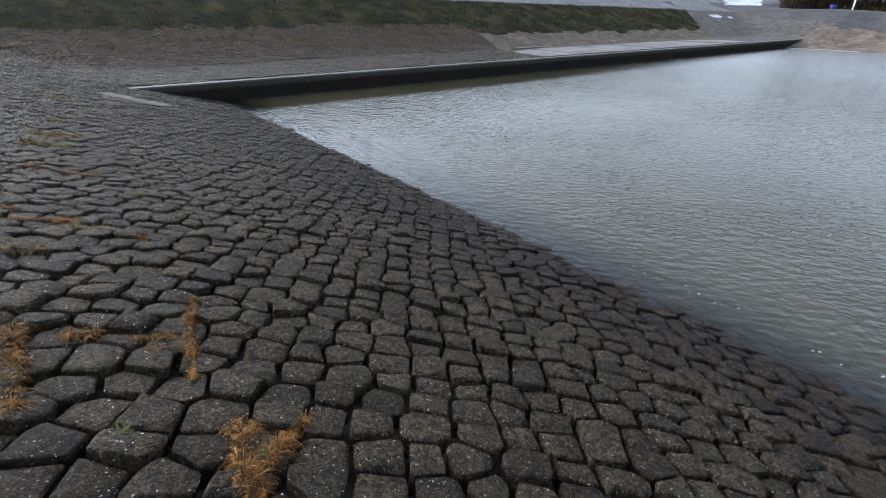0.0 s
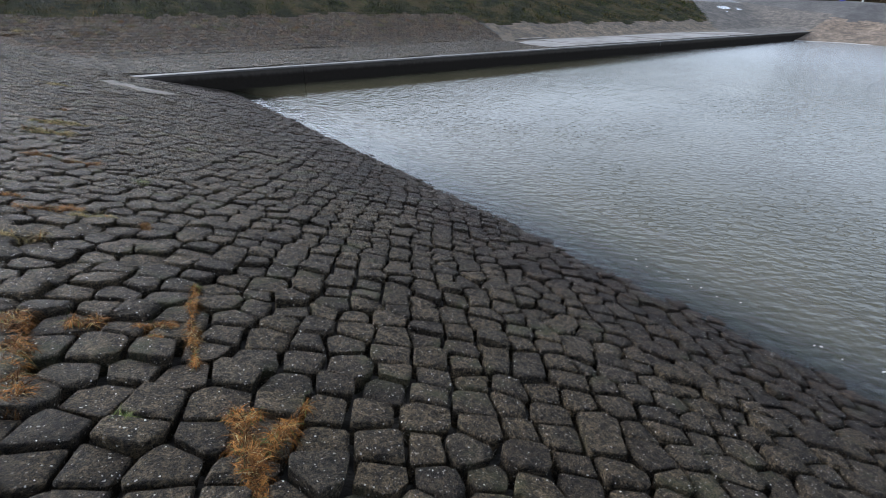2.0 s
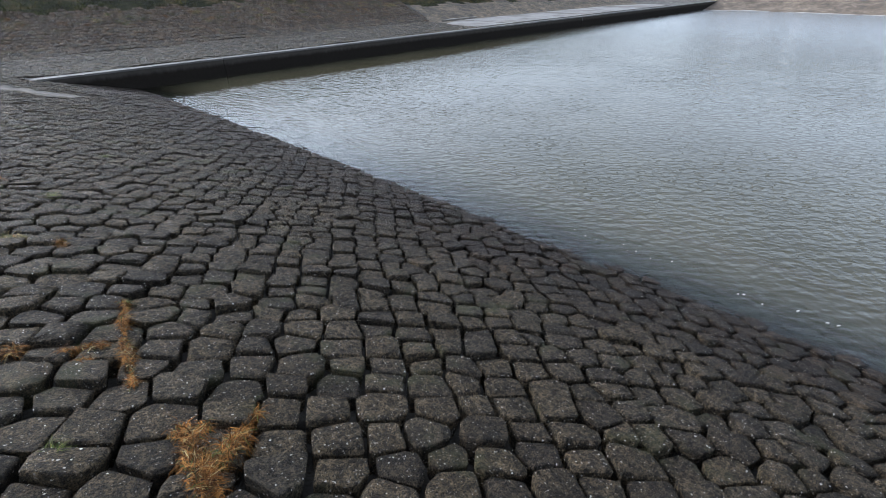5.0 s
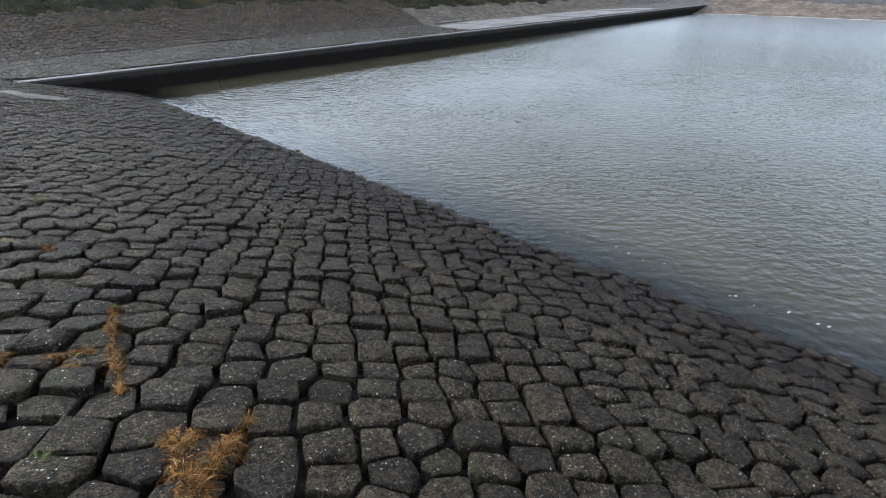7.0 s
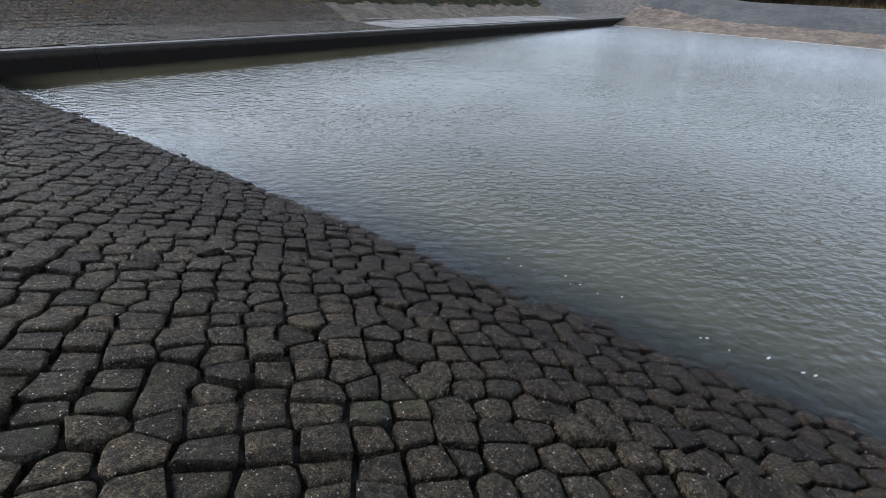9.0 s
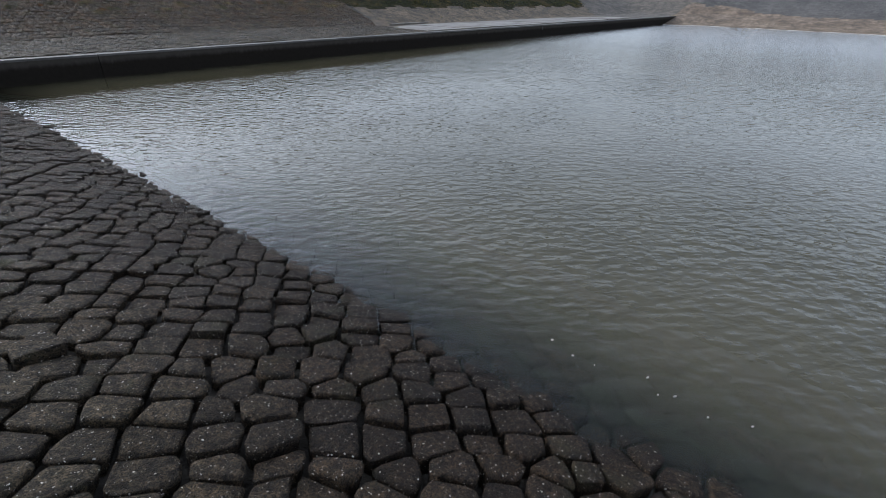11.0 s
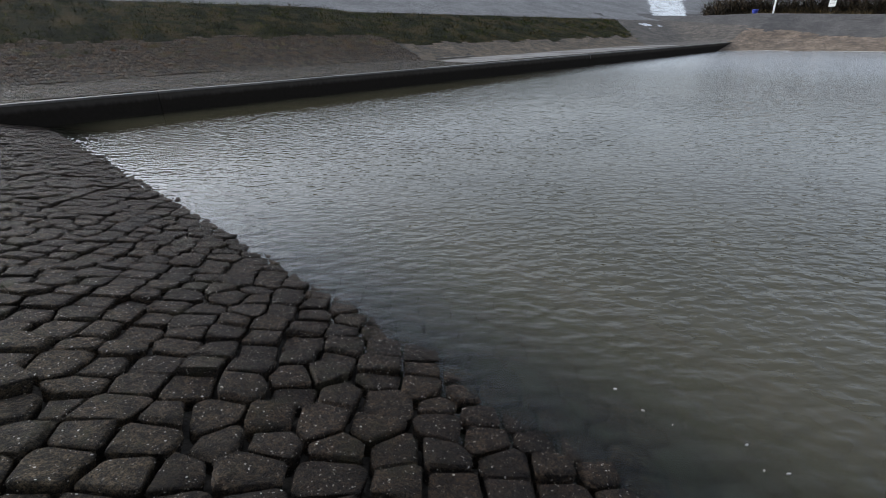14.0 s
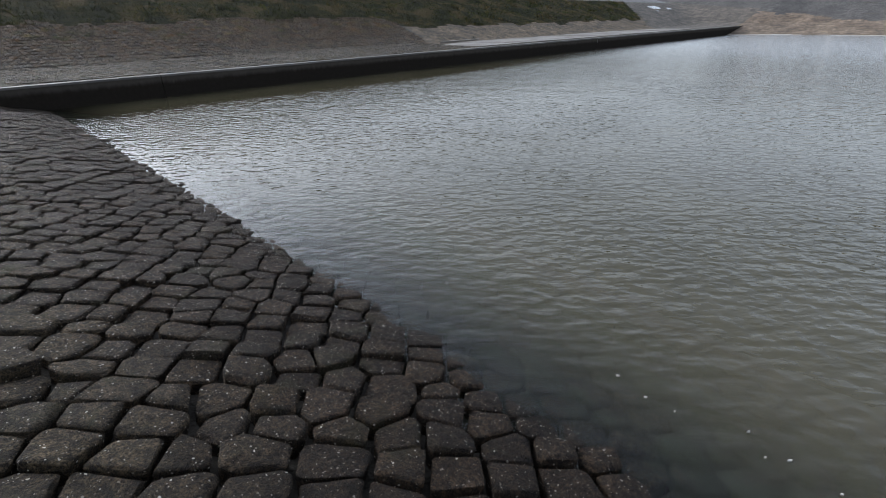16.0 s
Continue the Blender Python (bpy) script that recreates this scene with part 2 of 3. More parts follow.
BRUSH = blade_material("winter_brush", [(0.0, (0.010, 0.008, 0.006)), (0.6, (0.026, 0.020, 0.013)), (1.0, (0.065, 0.046, 0.026))], 1.5)
STRAW_DARK = blade_material("bank_grass", [(0.0, (0.05, 0.038, 0.018)), (1.0, (0.14, 0.10, 0.05))], 1.0)
WATER = water_material()


def plain(name, colour, rough):
    m = Mat(name, rough)
    return m.done(m.mix(m.noise(40, 4), tuple(0.75 * c for c in colour), colour))


WHITE, BLUE, DARK, FOAM = plain("white_paint", (0.75, 0.75, 0.73), 0.5), plain("blue_plastic", (0.02, 0.04, 0.30), 0.45), plain("dark_paint", (0.03, 0.03, 0.03), 0.6), plain("foam", (0.34, 0.34, 0.32), 0.7)


# ---- shape of the land ----
CAPZ, WALL_END, WALL_START = 0.515, 38.0, -4.65


def water_x(y):
    """The water's edge on the stone bank."""
    y = max(y, -18.0)
    return -2.480 - 0.07636 * y - 0.000967 * y * y


def bank(x, y):
    """Height of the stone bank, steeper where it bends towards the near end."""
    k = min(max(y, -17.0), 1.0)
    return (0.2480 + 0.008824 * k + 0.00092970 * k * k) * (water_x(y) - x) + 0.032


def smax(a, b, k):
    h = max(k - abs(a - b), 0.0) / k
    return max(a, b) + h * h * k * 0.25


def crest_y(x):
    return 10.6 - 0.053 * max(-5.0, min(x, 45.0))


def back(x, y):
    """Ledge behind the quay wall, the slope above it and the dike behind the crest."""
    t = min(1.0, max(0.0, (x - 9.5) / 3.0))
    foot, level = 3.0 + 0.6 * t, 0.70 - 0.14 * t
    if y < foot:
        return CAPZ - 0.012 + (level - CAPZ) * max(0.0, (y - 0.3) / (foot - 0.3))
    c = crest_y(x)
    if y < c:
        return level + (0.33 + 0.02 * t) * (y - foot)
    return level + (0.33 + 0.02 * t) * (c - foot) - 0.10 * min(1.0, (y - c) / 0.6) + min(1.9 + 0.03 * max(0.0, x), 0.27 * max(0.0, y - c - 0.6))


def shore_x(y):
    return 35.9 + 0.097 * (max(y, -25.0) + 5.5) - 1.2 * min(1.0, max(0.0, (y + 2.5) / 2.0))


def right(x, y):
    s = x - shore_x(y)
    if s < 3.3:
        return 0.2 * s if s > 0 else 0.3 * s
    return min(0.66 + 0.30 * (s - 3.3), max(1.98, 2.42 + 0.05 * min(0.0, y - 1.0)) + 0.004 * s)


def land(x, y):
    b = min(bank(x, y), 3.4)
    z = max(b, right(x, y), -1.3)
    if y > 0.15:
        z = smax(smax(b, back(x, y), 0.15), right(x, y), 0.3)
    return z


def wobble(x, y, s, seed=0.0):
    return noise.noise(Vector((x * s, y * s, seed)))


def turf_y(x):
    """Where the turf begins on the back slope."""
    e = 5.55 - 0.03 * max(0.0, min(x, 22.0) - 9.0)
    return e + 0.5 * wobble(x, 0, 0.8) + 0.35 * wobble(x, 3, 2.2)


def on_ramp(x, y):
    return x > 30.5 + 0.55 * wobble(x, y, 0.6) and x > 29.5 + 0.95 * max(0.0, y - 1.5) and y > 0.3 and x < 41.5 + 0.35 * y


def cover(x, y):
    """Which ground covers a spot: index into COVERS."""
    j = 0.5 * wobble(x, y, 0.7) + 0.25 * wobble(x, y, 2.3, 4)
    z = land(x, y)
    if 11.3 < y < 22 and 48.4 + 1.85 * (y - 11.5) < x + 0.5 * j < 56.5 + 2.1 * (y - 11.5):
        return 7
    if (x - 38.9) ** 2 + 9 * (y - 7.3 + 0.2 * j) ** 2 < 0.9 + j or (x - 40.9) ** 2 + 12 * (y - 7.0) ** 2 < 0.2 + 0.5 * j or (x - 38.0) ** 2 + 12 * (y - 6.5) ** 2 < 0.15 + 0.5 * j:
        return 7
    if y < 0.15 or (x > 38 and not on_ramp(x, y)):
        if x > 20:
            if y > 12:
                return 4
            lift = max(0.0, min(1.0, (y + 7.0) / 8.0))
            return 2 if z < 0.68 + 0.12 * j + 1.0 * lift * (0.8 + 0.5 * j) else 3
        return 0 if x > -14 else 1
    if y > crest_y(x) + 0.5:
        return 4
    if on_ramp(x, y):
        return 5
    if y > turf_y(x):
        return 1
    return 0 if x < 11.5 + j else 6


COVERS = [JOINT, SOD, SAND, ASPHALT, DIKE, GRAVEL, VERGE, WET]


def steps(*spans):
    out = []
    for a, b, d in spans:
        k = max(1, round((b - a) / d))
        out += [a + (b - a) * i / k for i in range(k)]
    return out + [spans[-1][1]]


def mesh_object(name, verts, faces, mats, parent=None, smooth=False, slots=None):
    me = bpy.data.meshes.new(name)
    me.from_pydata(verts, [], faces)
    for m in mats if isinstance(mats, (list, tuple)) else [mats]:
        me.materials.append(m)
    if slots is not None:
        me.polygons.foreach_set("material_index", slots)
    if smooth:
        me.polygons.foreach_set("use_smooth", [True] * len(me.polygons))
    ob = new(name, me)
    ob.parent = parent
    return ob


def silted(y):
    """How far the earth in the joints lies below the stones' tops: open near the bend, filled further along."""
    return 0.105 - 0.068 * min(1.0, max(0.0, (y + 13.2) / 3.5))


def build_ground():
    xs = steps((-60, -16, 4), (-16, -5, 0.5), (-5, 8, 0.25), (8, 35, 0.4), (35, 47, 0.2), (47, 70, 0.6), (70, 80, 2), (80, 320, 20))
    ys = steps((-300, -40, 20), (-40, -19, 3), (-19, -1, 0.3), (-1, 0.02, 0.17)) + steps((0.28, 12, 0.2), (12, 20, 0.5), (20, 40, 2), (40, 160, 12))
    vs = [(x, y, land(x, y) - (silted(y) if y < 12 and x < 12 else 0.0)) for y in ys for x in xs]
    nx = len(xs)
    fs, sl = [], []
    for j in range(len(ys) - 1):
        for i in range(nx - 1):
            a = j * nx + i
            fs.append((a, a + 1, a + nx + 1, a + nx))
            sl.append(cover((xs[i] + xs[i + 1]) / 2, (ys[j] + ys[j + 1]) / 2))
    return tagged(mesh_object("ground", vs, fs, COVERS, None, True, sl), "earth banks, turf slope, sand beach and asphalt round a basin", kind="structure")


def build_water():
    xs = steps((-3.6, 2, 0.12), (2, 34, 1.0), (34, 40, 0.3))
    ys = steps((-300, -40, 20), (-40, -19, 1.5), (-19, 0.03, 0.2))
    vs = [(x, y, 0.0) for y in ys for x in xs]
    nx = len(xs)
    fs = [(j * nx + i, j * nx + i + 1, j * nx + i + nx + 1, j * nx + i + nx) for j in range(len(ys) - 1) for i in range(nx - 1)]
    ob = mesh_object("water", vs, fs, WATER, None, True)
    d = ob.data.attributes.new("depth", "FLOAT", "POINT")
    d.data.foreach_set("value", [max(0.0, -land(x, y)) for x, y, _ in vs])
    ob.visible_shadow = False
    return tagged(ob, "rippled grey-brown silty water of the basin", kind="structure")


ground = build_ground()
water = build_water()


def prism(bm, pts, z0, z1):
    """An upright prism over the outline pts."""
    lo = [bm.verts.new((x, y, z0)) for x, y in pts]
    hi = [bm.verts.new((x, y, z1)) for x, y in pts]
    bm.faces.new(hi)
    bm.faces.new(lo[::-1])
    for i in range(len(pts)):
        k = (i + 1) % len(pts)
        bm.faces.new((lo[i], lo[k], hi[k], hi[i]))


def part(name, bm, material, parent, label="", bevel=0.0):
    if bevel:
        bmesh.ops.bevel(bm, geom=bm.edges[:], offset=bevel, segments=2, affect="EDGES")
    bmesh.ops.recalc_face_normals(bm, faces=bm.faces[:])
    me = bpy.data.meshes.new(name)
    bm.to_mesh(me)
    bm.free()
    me.materials.append(material)
    ob = new(name, me)
    ob.parent = parent
    if label:
        ob["label"] = label
    return ob


def empty(name, at=(0, 0, 0)):
    ob = new(name)
    ob.location = at
    return ob


# ---- quay wall: three cast sections with a paler coping ----
def build_wall():
    wall = tagged(empty("quay_wall"), "low concrete quay wall, algae-black face", kind="structure")
    joints = [WALL_START, 0.0, 18.97, WALL_END]
    for a, b in zip(joints, joints[1:]):
        bm = bmesh.new()
        n = max(2, int((b - a) / 0.6))
        prof = [(0.0, -1.2), (0.0, CAPZ - 0.045), (0.30, CAPZ - 0.045), (0.30, -1.2)]
        rings = []
        for i in range(n + 1):
            x = a + 0.006 + (b - a - 0.012) * i / n
            w = 0.006 * wobble(x, 1, 0.9)
            rings.append([bm.verts.new((x, y + w, z)) for y, z in prof])
        for r, s in zip(rings, rings[1:]):
            for i in range(4):
                bm.faces.new((r[i], r[(i + 1) % 4], s[(i + 1) % 4], s[i]))
        bm.faces.new(rings[0])
        bm.faces.new(rings[-1][::-1])
        part("wall_section", bm, FACE, wall)
        bm = bmesh.new()
        prism(bm, [(a + 0.007, -0.018), (b - 0.007, -0.018), (b - 0.007, 0.31), (a + 0.007, 0.31)], CAPZ - 0.045, CAPZ)
        part("coping", bm, CAP, wall, "pale worn concrete coping", 0.006)
    for x in (18.99,):
        bm = bmesh.new()
        prism(bm, [(x, -0.027), (x + 0.035, -0.027), (x + 0.035, -0.019), (x, -0.019)], 0.30, CAPZ + 0.004)
        part("joint_strip", bm, CAP, wall, "pale strip over the wall joint")
    return wall


quay = build_wall()


def build_slab():
    slab = tagged(empty("concrete_apron"), "wet concrete slabs behind the quay wall", kind="structure")
    spans = [11.2, 13.4, 16.6, 20.0, 23.4, 26.8, 30.2]
    for i, (a, b) in enumerate(zip(spans, spans[1:])):
        bm = bmesh.new()
        d0, d1 = (2.5, 3.5) if i == 0 else (3.4, 3.4)
        if b > 30:
            d1 = 2.2
        pts = [(a + 0.012, 0.32), (b - 0.012, 0.32), (b - 0.012, d1), (a + 0.012, d0)]
        prism(bm, pts, 0.35, 0.55 + (0.006 if i % 2 else 0.0))
        part("paving_slab", bm, SLAB, slab, bevel=0.01)
    bm = bmesh.new()
    prism(bm, [(12.0, 3.42), (14.2, 3.55), (17.6, 4.6), (15.6, 4.9)], 0.5, 0.62)
    part("paving_slab", bm, SLAB, slab, bevel=0.01)
    return slab


build_slab()


# ---- light strip of old mortar beside the wall's end ----
def build_strip():
    bm = bmesh.new()
    a, b = Vector((-5.15, -1.62, 0)), Vector((-4.03, -2.66, 0))
    side = Vector((0.24, 0.24, 0))
    n = 9
    lo, hi = [], []
    for i in range(n + 1):
        p = a.lerp(b, i / n)
        w = 1 + 0.35 * wobble(p.x, p.y, 3)
        row = []
        for s in (-1, -0.5, 0.5, 1):
            q = p + side * s * w
            row.append(bm.verts.new((q.x, q.y, land(q.x, q.y) + (0.012 + 0.012 * wobble(q.x, q.y, 5) if abs(s) < 0.9 else -0.02))))
        hi.append(row)
    for r, s in zip(hi, hi[1:]):
        for i in range(3):
            bm.faces.new((r[i], r[i + 1], s[i + 1], s[i]))
    return tagged(part("mortar_strip", bm, GRAVEL, None), "worn grey strip of old mortar set among the stones", kind="structure")


build_strip()


# ---- set stones ----
def clip(poly, mx, my, nx, ny):
    """The part of a polygon on the near side of the line through (mx, my) with normal (nx, ny)."""
    out = []
    m = len(poly)
    ds = [(p[0] - mx) * nx + (p[1] - my) * ny for p in poly]
    for i in range(m):
        k = (i + 1) % m
        if ds[i] <= 0:
            out.append(poly[i])
        if (ds[i] < 0) != (ds[k] < 0) and ds[i] != ds[k]:
            t = ds[i] / (ds[i] - ds[k])
            out.append((poly[i][0] + t * (poly[k][0] - poly[i][0]), poly[i][1] + t * (poly[k][1] - poly[i][1])))
    return out


def wanted(x, y):
    """Whether a stone lies at this spot."""
    if x > 11.3 or x < -13.0 or y < -19.0:
        return False
    if -5.15 < x < -4.03 and abs(1.04 * (x + 5.15) + 1.12 * (y + 1.62)) < 0.22:
        return False
    if y <= 0.36:
        if x > WALL_START and y > -0.13:
            return False
        return bank(x, y) > -0.42
    if x > WALL_START and y < 0.46:
        return False
    return y < turf_y(x) + 0.5 and not (x < -9.5 and y > 3)


def spread(poly):
    """Area of an outline."""
    return 0.5 * abs(sum(poly[i - 1][0] * p[1] - p[0] * poly[i - 1][1] for i, p in enumerate(poly)))


def behind_wall(x, y):
    return y > 0.42 and x > -4.9 - 0.8 * y


def seeds():
    """Centres and weights of the stones: staggered courses that fan round the bend of the bank, straight ones behind the wall."""
    rng = random.Random(7)
    dx, dy = 0.194, 0.165
    spots = []
    for j in range(8, 152):
        r = j * dy
        course = rng.uniform(-0.012, 0.012)
        for i in range(-40, 70):
            s = (i + (0.5 if j % 2 else 0.0)) * dx + rng.gauss(0, 0.026)
            if abs(s / r) > 1.3:
                continue
            q = r + course + rng.gauss(0, 0.016)
            x, y = -8.25 + q * math.sin(s / r), -20.0 + q * math.cos(s / r)
            x += 0.06 * wobble(x, y, 0.5, 9)
            y += 0.10 * wobble(x, y, 0.4)
            if not behind_wall(x, y):
                spots.append((x, y, rng.gauss(0, 0.0019)))
    for j in range(0, 40):
        for i in range(-40, 100):
            x = (i + (0.5 if j % 2 else 0.0)) * 0.185 + rng.gauss(0, 0.024) + 0.019 * j
            y = 0.5 + j * 0.2 + rng.gauss(0, 0.018) + 0.14 * wobble(x, j * 0.2, 0.35)
            if behind_wall(x, y):
                spots.append((x, y, rng.gauss(0, 0.0016)))
    return spots


def cell(hashed, x, y, heavy):
    """The outline of the stone at (x, y) among its neighbours; a heavier one takes more room."""
    near = []
    bi, bj = math.floor(x / 0.45), math.floor(y / 0.45)
    for di in (-1, 0, 1):
        for dj in (-1, 0, 1):
            for q in hashed.get((bi + di, bj + dj), ()):
                d = (q[0] - x) ** 2 + (q[1] - y) ** 2
                if d > 1e-9:
                    near.append((d, q))
    near.sort()
    poly = [(x - 0.4, y - 0.4), (x + 0.4, y - 0.4), (x + 0.4, y + 0.4), (x - 0.4, y + 0.4)]
    for d, q in near[:16]:
        k = max(0.2, min(0.8, 0.5 + (heavy - q[2]) / (2 * d)))
        poly = clip(poly, x + (q[0] - x) * k, y + (q[1] - y) * k, q[0] - x, q[1] - y)
    return poly


def stone_mesh(poly, rng, fine):
    """Vertices, faces and smooth flags of one block over its outline: flanks, worn shoulder and a low dome."""
    n = len(poly)
    cx, cy = sum(p[0] for p in poly) / n, sum(p[1] for p in poly) / n
    pts = []
    gap = rng.uniform(0.007, 0.014) - 0.005 * min(1.0, max(0.0, (cy + 13.0) / 3.0))
    for i in range(n):
        a, b, c = poly[i - 1], poly[i], poly[(i + 1) % n]
        la, lc = math.dist(a, b), math.dist(b, c)
        if la + lc < 0.05:
            continue
        cut = min(0.008 + 0.014 * rng.random(), 0.36 * la, 0.36 * lc)
        if fine and cut > 0.006:
            pts.append((b[0] + (a[0] - b[0]) * cut / la, b[1] + (a[1] - b[1]) * cut / la))
            pts.append((b[0] + (c[0] - b[0]) * cut / lc, b[1] + (c[1] - b[1]) * cut / lc))
        else:
            pts.append(b)
    size = max(0.05, min(math.dist(p, (cx, cy)) for p in pts))
    out = []
    for p in pts:
        d = max(1e-4, math.dist(p, (cx, cy)))
        k = max(0.3, (d - gap - 0.009 * rng.random() ** 1.5) / d)
        out.append((cx + (p[0] - cx) * k, cy + (p[1] - cy) * k))
    even = 0.35 if cy > 0.3 else 1.0 - 0.45 * min(1.0, max(0.0, (cy + 12.0) / 3.0))
    h = even * rng.gauss(0.003, 0.010)
    tx, ty = even * rng.gauss(0, 0.052), even * rng.gauss(0, 0.052)
    z0 = land(cx, cy)
    gx, gy = (land(cx + 0.1, cy) - land(cx - 0.1, cy)) / 0.2, (land(cx, cy + 0.1) - land(cx, cy - 0.1)) / 0.2
    gx, gy = max(-0.5, min(0.5, gx)), max(-0.5, min(0.5, gy))

    def lift(x, y, up):
        return (x - gx * up, y - gy * up, z0 + (gx + tx) * (x - cx) + (gy + ty) * (y - cy) + h + up)

    m = len(out)
    worn = rng.uniform(0.005, 0.012)
    vs = [lift(cx + (x - cx) * 0.84, cy + (y - cy) * 0.84, -0.14) for x, y in out]
    vs += [lift(x, y, -worn * rng.uniform(0.5, 1.6)) for x, y in out]
    inner = max(0.55, 1 - worn * 1.25 / size)
    vs += [lift(cx + (x - cx) * inner, cy + (y - cy) * inner, rng.uniform(-0.005, 0.004)) for x, y in out]
    vs.append(lift(cx + rng.gauss(0, 0.01), cy + rng.gauss(0, 0.01), rng.uniform(-0.004, 0.004)))
    fs, sm = [], []
    for i in range(m):
        k = (i + 1) % m
        fs += [(i, k, m + k, m + i), (m + i, m + k, 2 * m + k, 2 * m + i), (2 * m + i, 2 * m + k, 3 * m)]
        sm += [False, False, True]
    return vs, fs, sm


def stone_object(name, vs, fs, sm, parent):
    me = bpy.data.meshes.new(name)
    me.from_pydata(vs, [], fs)
    me.materials.append(STONE)
    me.polygons.foreach_set("use_smooth", sm)
    ob = new(name, me)
    ob.parent = parent
    return ob


def build_stones():
    rng = random.Random(11)
    bank = tagged(empty("stone_bank"), "sloping bank of dark close-set gravel concrete blocks", kind="structure")
    spots = seeds()
    hashed = {}
    for x, y, heavy in spots:
        hashed.setdefault((math.floor(x / 0.45), math.floor(y / 0.45)), []).append((x, y, heavy))
    av, af, asm = [], [], []
    singles = []
    for x, y, heavy in spots:
        if not wanted(x, y):
            continue
        poly = cell(hashed, x, y, heavy)
        if len(poly) < 3 or spread(poly) < 0.012:
            continue
        near = -16.5 < y < -8.0 and x > -8.5
        vs, fs, sm = stone_mesh(poly, rng, near)
        singles.append((abs(x + 3.9) + abs(y + 13.0), vs, fs, sm))
    singles.sort(key=lambda s: s[0])
    for d, vs, fs, sm in singles[300:]:
        o = len(av)
        av += vs
        af += [tuple(o + i for i in f) for f in fs]
        asm += sm
    rest = stone_object("set_stones", av, af, asm, bank)
    tagged(rest, "rest of the close-set stone blocks", kind="stuff")
    for d, vs, fs, sm in singles[:300]:
        stone_object("block", vs, fs, sm, bank)
    return bank


# ---- weeds in the joints ----
def ribbon(vs, fs, p, way, length, width, rng, droop=0.5, segs=3):
    """A thin bent blade."""
    side = Vector((-way.y, way.x, 0))
    side = side.normalized() if side.length > 1e-4 else Vector((1, 0, 0))
    o = len(vs)
    q, w = Vector(p), Vector(way)
    for s in range(segs + 1):
        k = width * (1 - 0.85 * s / segs)
        vs += [tuple(q - side * k), tuple(q + side * k)]
        w = (w + Vector((rng.gauss(0, 0.28), rng.gauss(0, 0.28), -droop * 0.42 + rng.gauss(0, 0.1)))).normalized()
        q = q + w * (length / segs)
    for s in range(segs):
        a = o + 2 * s
        fs.append((a, a + 1, a + 3, a + 2))


def build_tuft(name, at, height, spread, count, mat, label, seed, lean=(0, 0), run=(0, 0), droop=0.9):
    rng = random.Random(seed)
    vs, fs = [], []
    for _ in range(int(count * 2.6)):
        t = rng.uniform(-1, 1)
        x, y = at[0] + run[0] * t + rng.gauss(0, spread * 0.35), at[1] + run[1] * t + rng.gauss(0, spread * 0.35)
        way = Vector((lean[0] + rng.gauss(0, 0.9), lean[1] + rng.gauss(0, 0.9), 0.8)).normalized()
        ribbon(vs, fs, (x, y, land(x, y) - 0.005), way, height * rng.uniform(0.5, 1.1) + 0.03, rng.uniform(0.0008, 0.0020), rng, droop, 5)
    return tagged(mesh_object(name, vs, fs, mat), label, "weed", "weeds in the joints")


def build_mat(ends, height, wide, count, mats, label, seed):
    """Matted dead weed that lies along a joint: stringy strands that rise, bend over and hang."""
    rng = random.Random(seed)
    (x0, y0), (x1, y1) = ends
    thing = tagged(empty("dead_grass_tuft", ((x0 + x1) / 2, (y0 + y1) / 2, land((x0 + x1) / 2, (y0 + y1) / 2))), label, "weed", "weeds in the joints")
    base = Vector(thing.location)
    along = Vector((x1 - x0, y1 - y0, 0))
    along = along.normalized() if along.length > 1e-4 else Vector((0, 1, 0))
    across = Vector((-along.y, along.x, 0))
    for mat, share, name in mats:
        vs, fs = [], []
        for _ in range(int(1.25 * count * share)):
            t = rng.random()
            hump = 0.3 + 0.7 * abs(math.sin(4.2 * t + seed))
            side = rng.gauss(0, wide * 0.38) * hump
            x, y = x0 + (x1 - x0) * t + across.x * side, y0 + (y1 - y0) * t + across.y * side
            way = (along * rng.gauss(-0.5, 0.8) + across * rng.gauss(0.3 * side / wide, 0.35) + Vector((0, 0, 0.38))).normalized()
            p = Vector((x, y, land(x, y) - 0.005 + 0.026 * hump * rng.random())) - base
            ribbon(vs, fs, p, way, (height * rng.uniform(0.5, 1.2) + 0.03) * hump, rng.uniform(0.0010, 0.0021) * (1 + 12 * max(0.0, wide - 0.06)), rng, 1.0, 6)
        ob = mesh_object(name, vs, fs, mat, thing)
        ob["label"] = {"dry_foliage": "rust-brown stringy strands", "straw_foliage": "pale straw strands", "green_foliage": "yellow-green tips"}[name]
    return thing


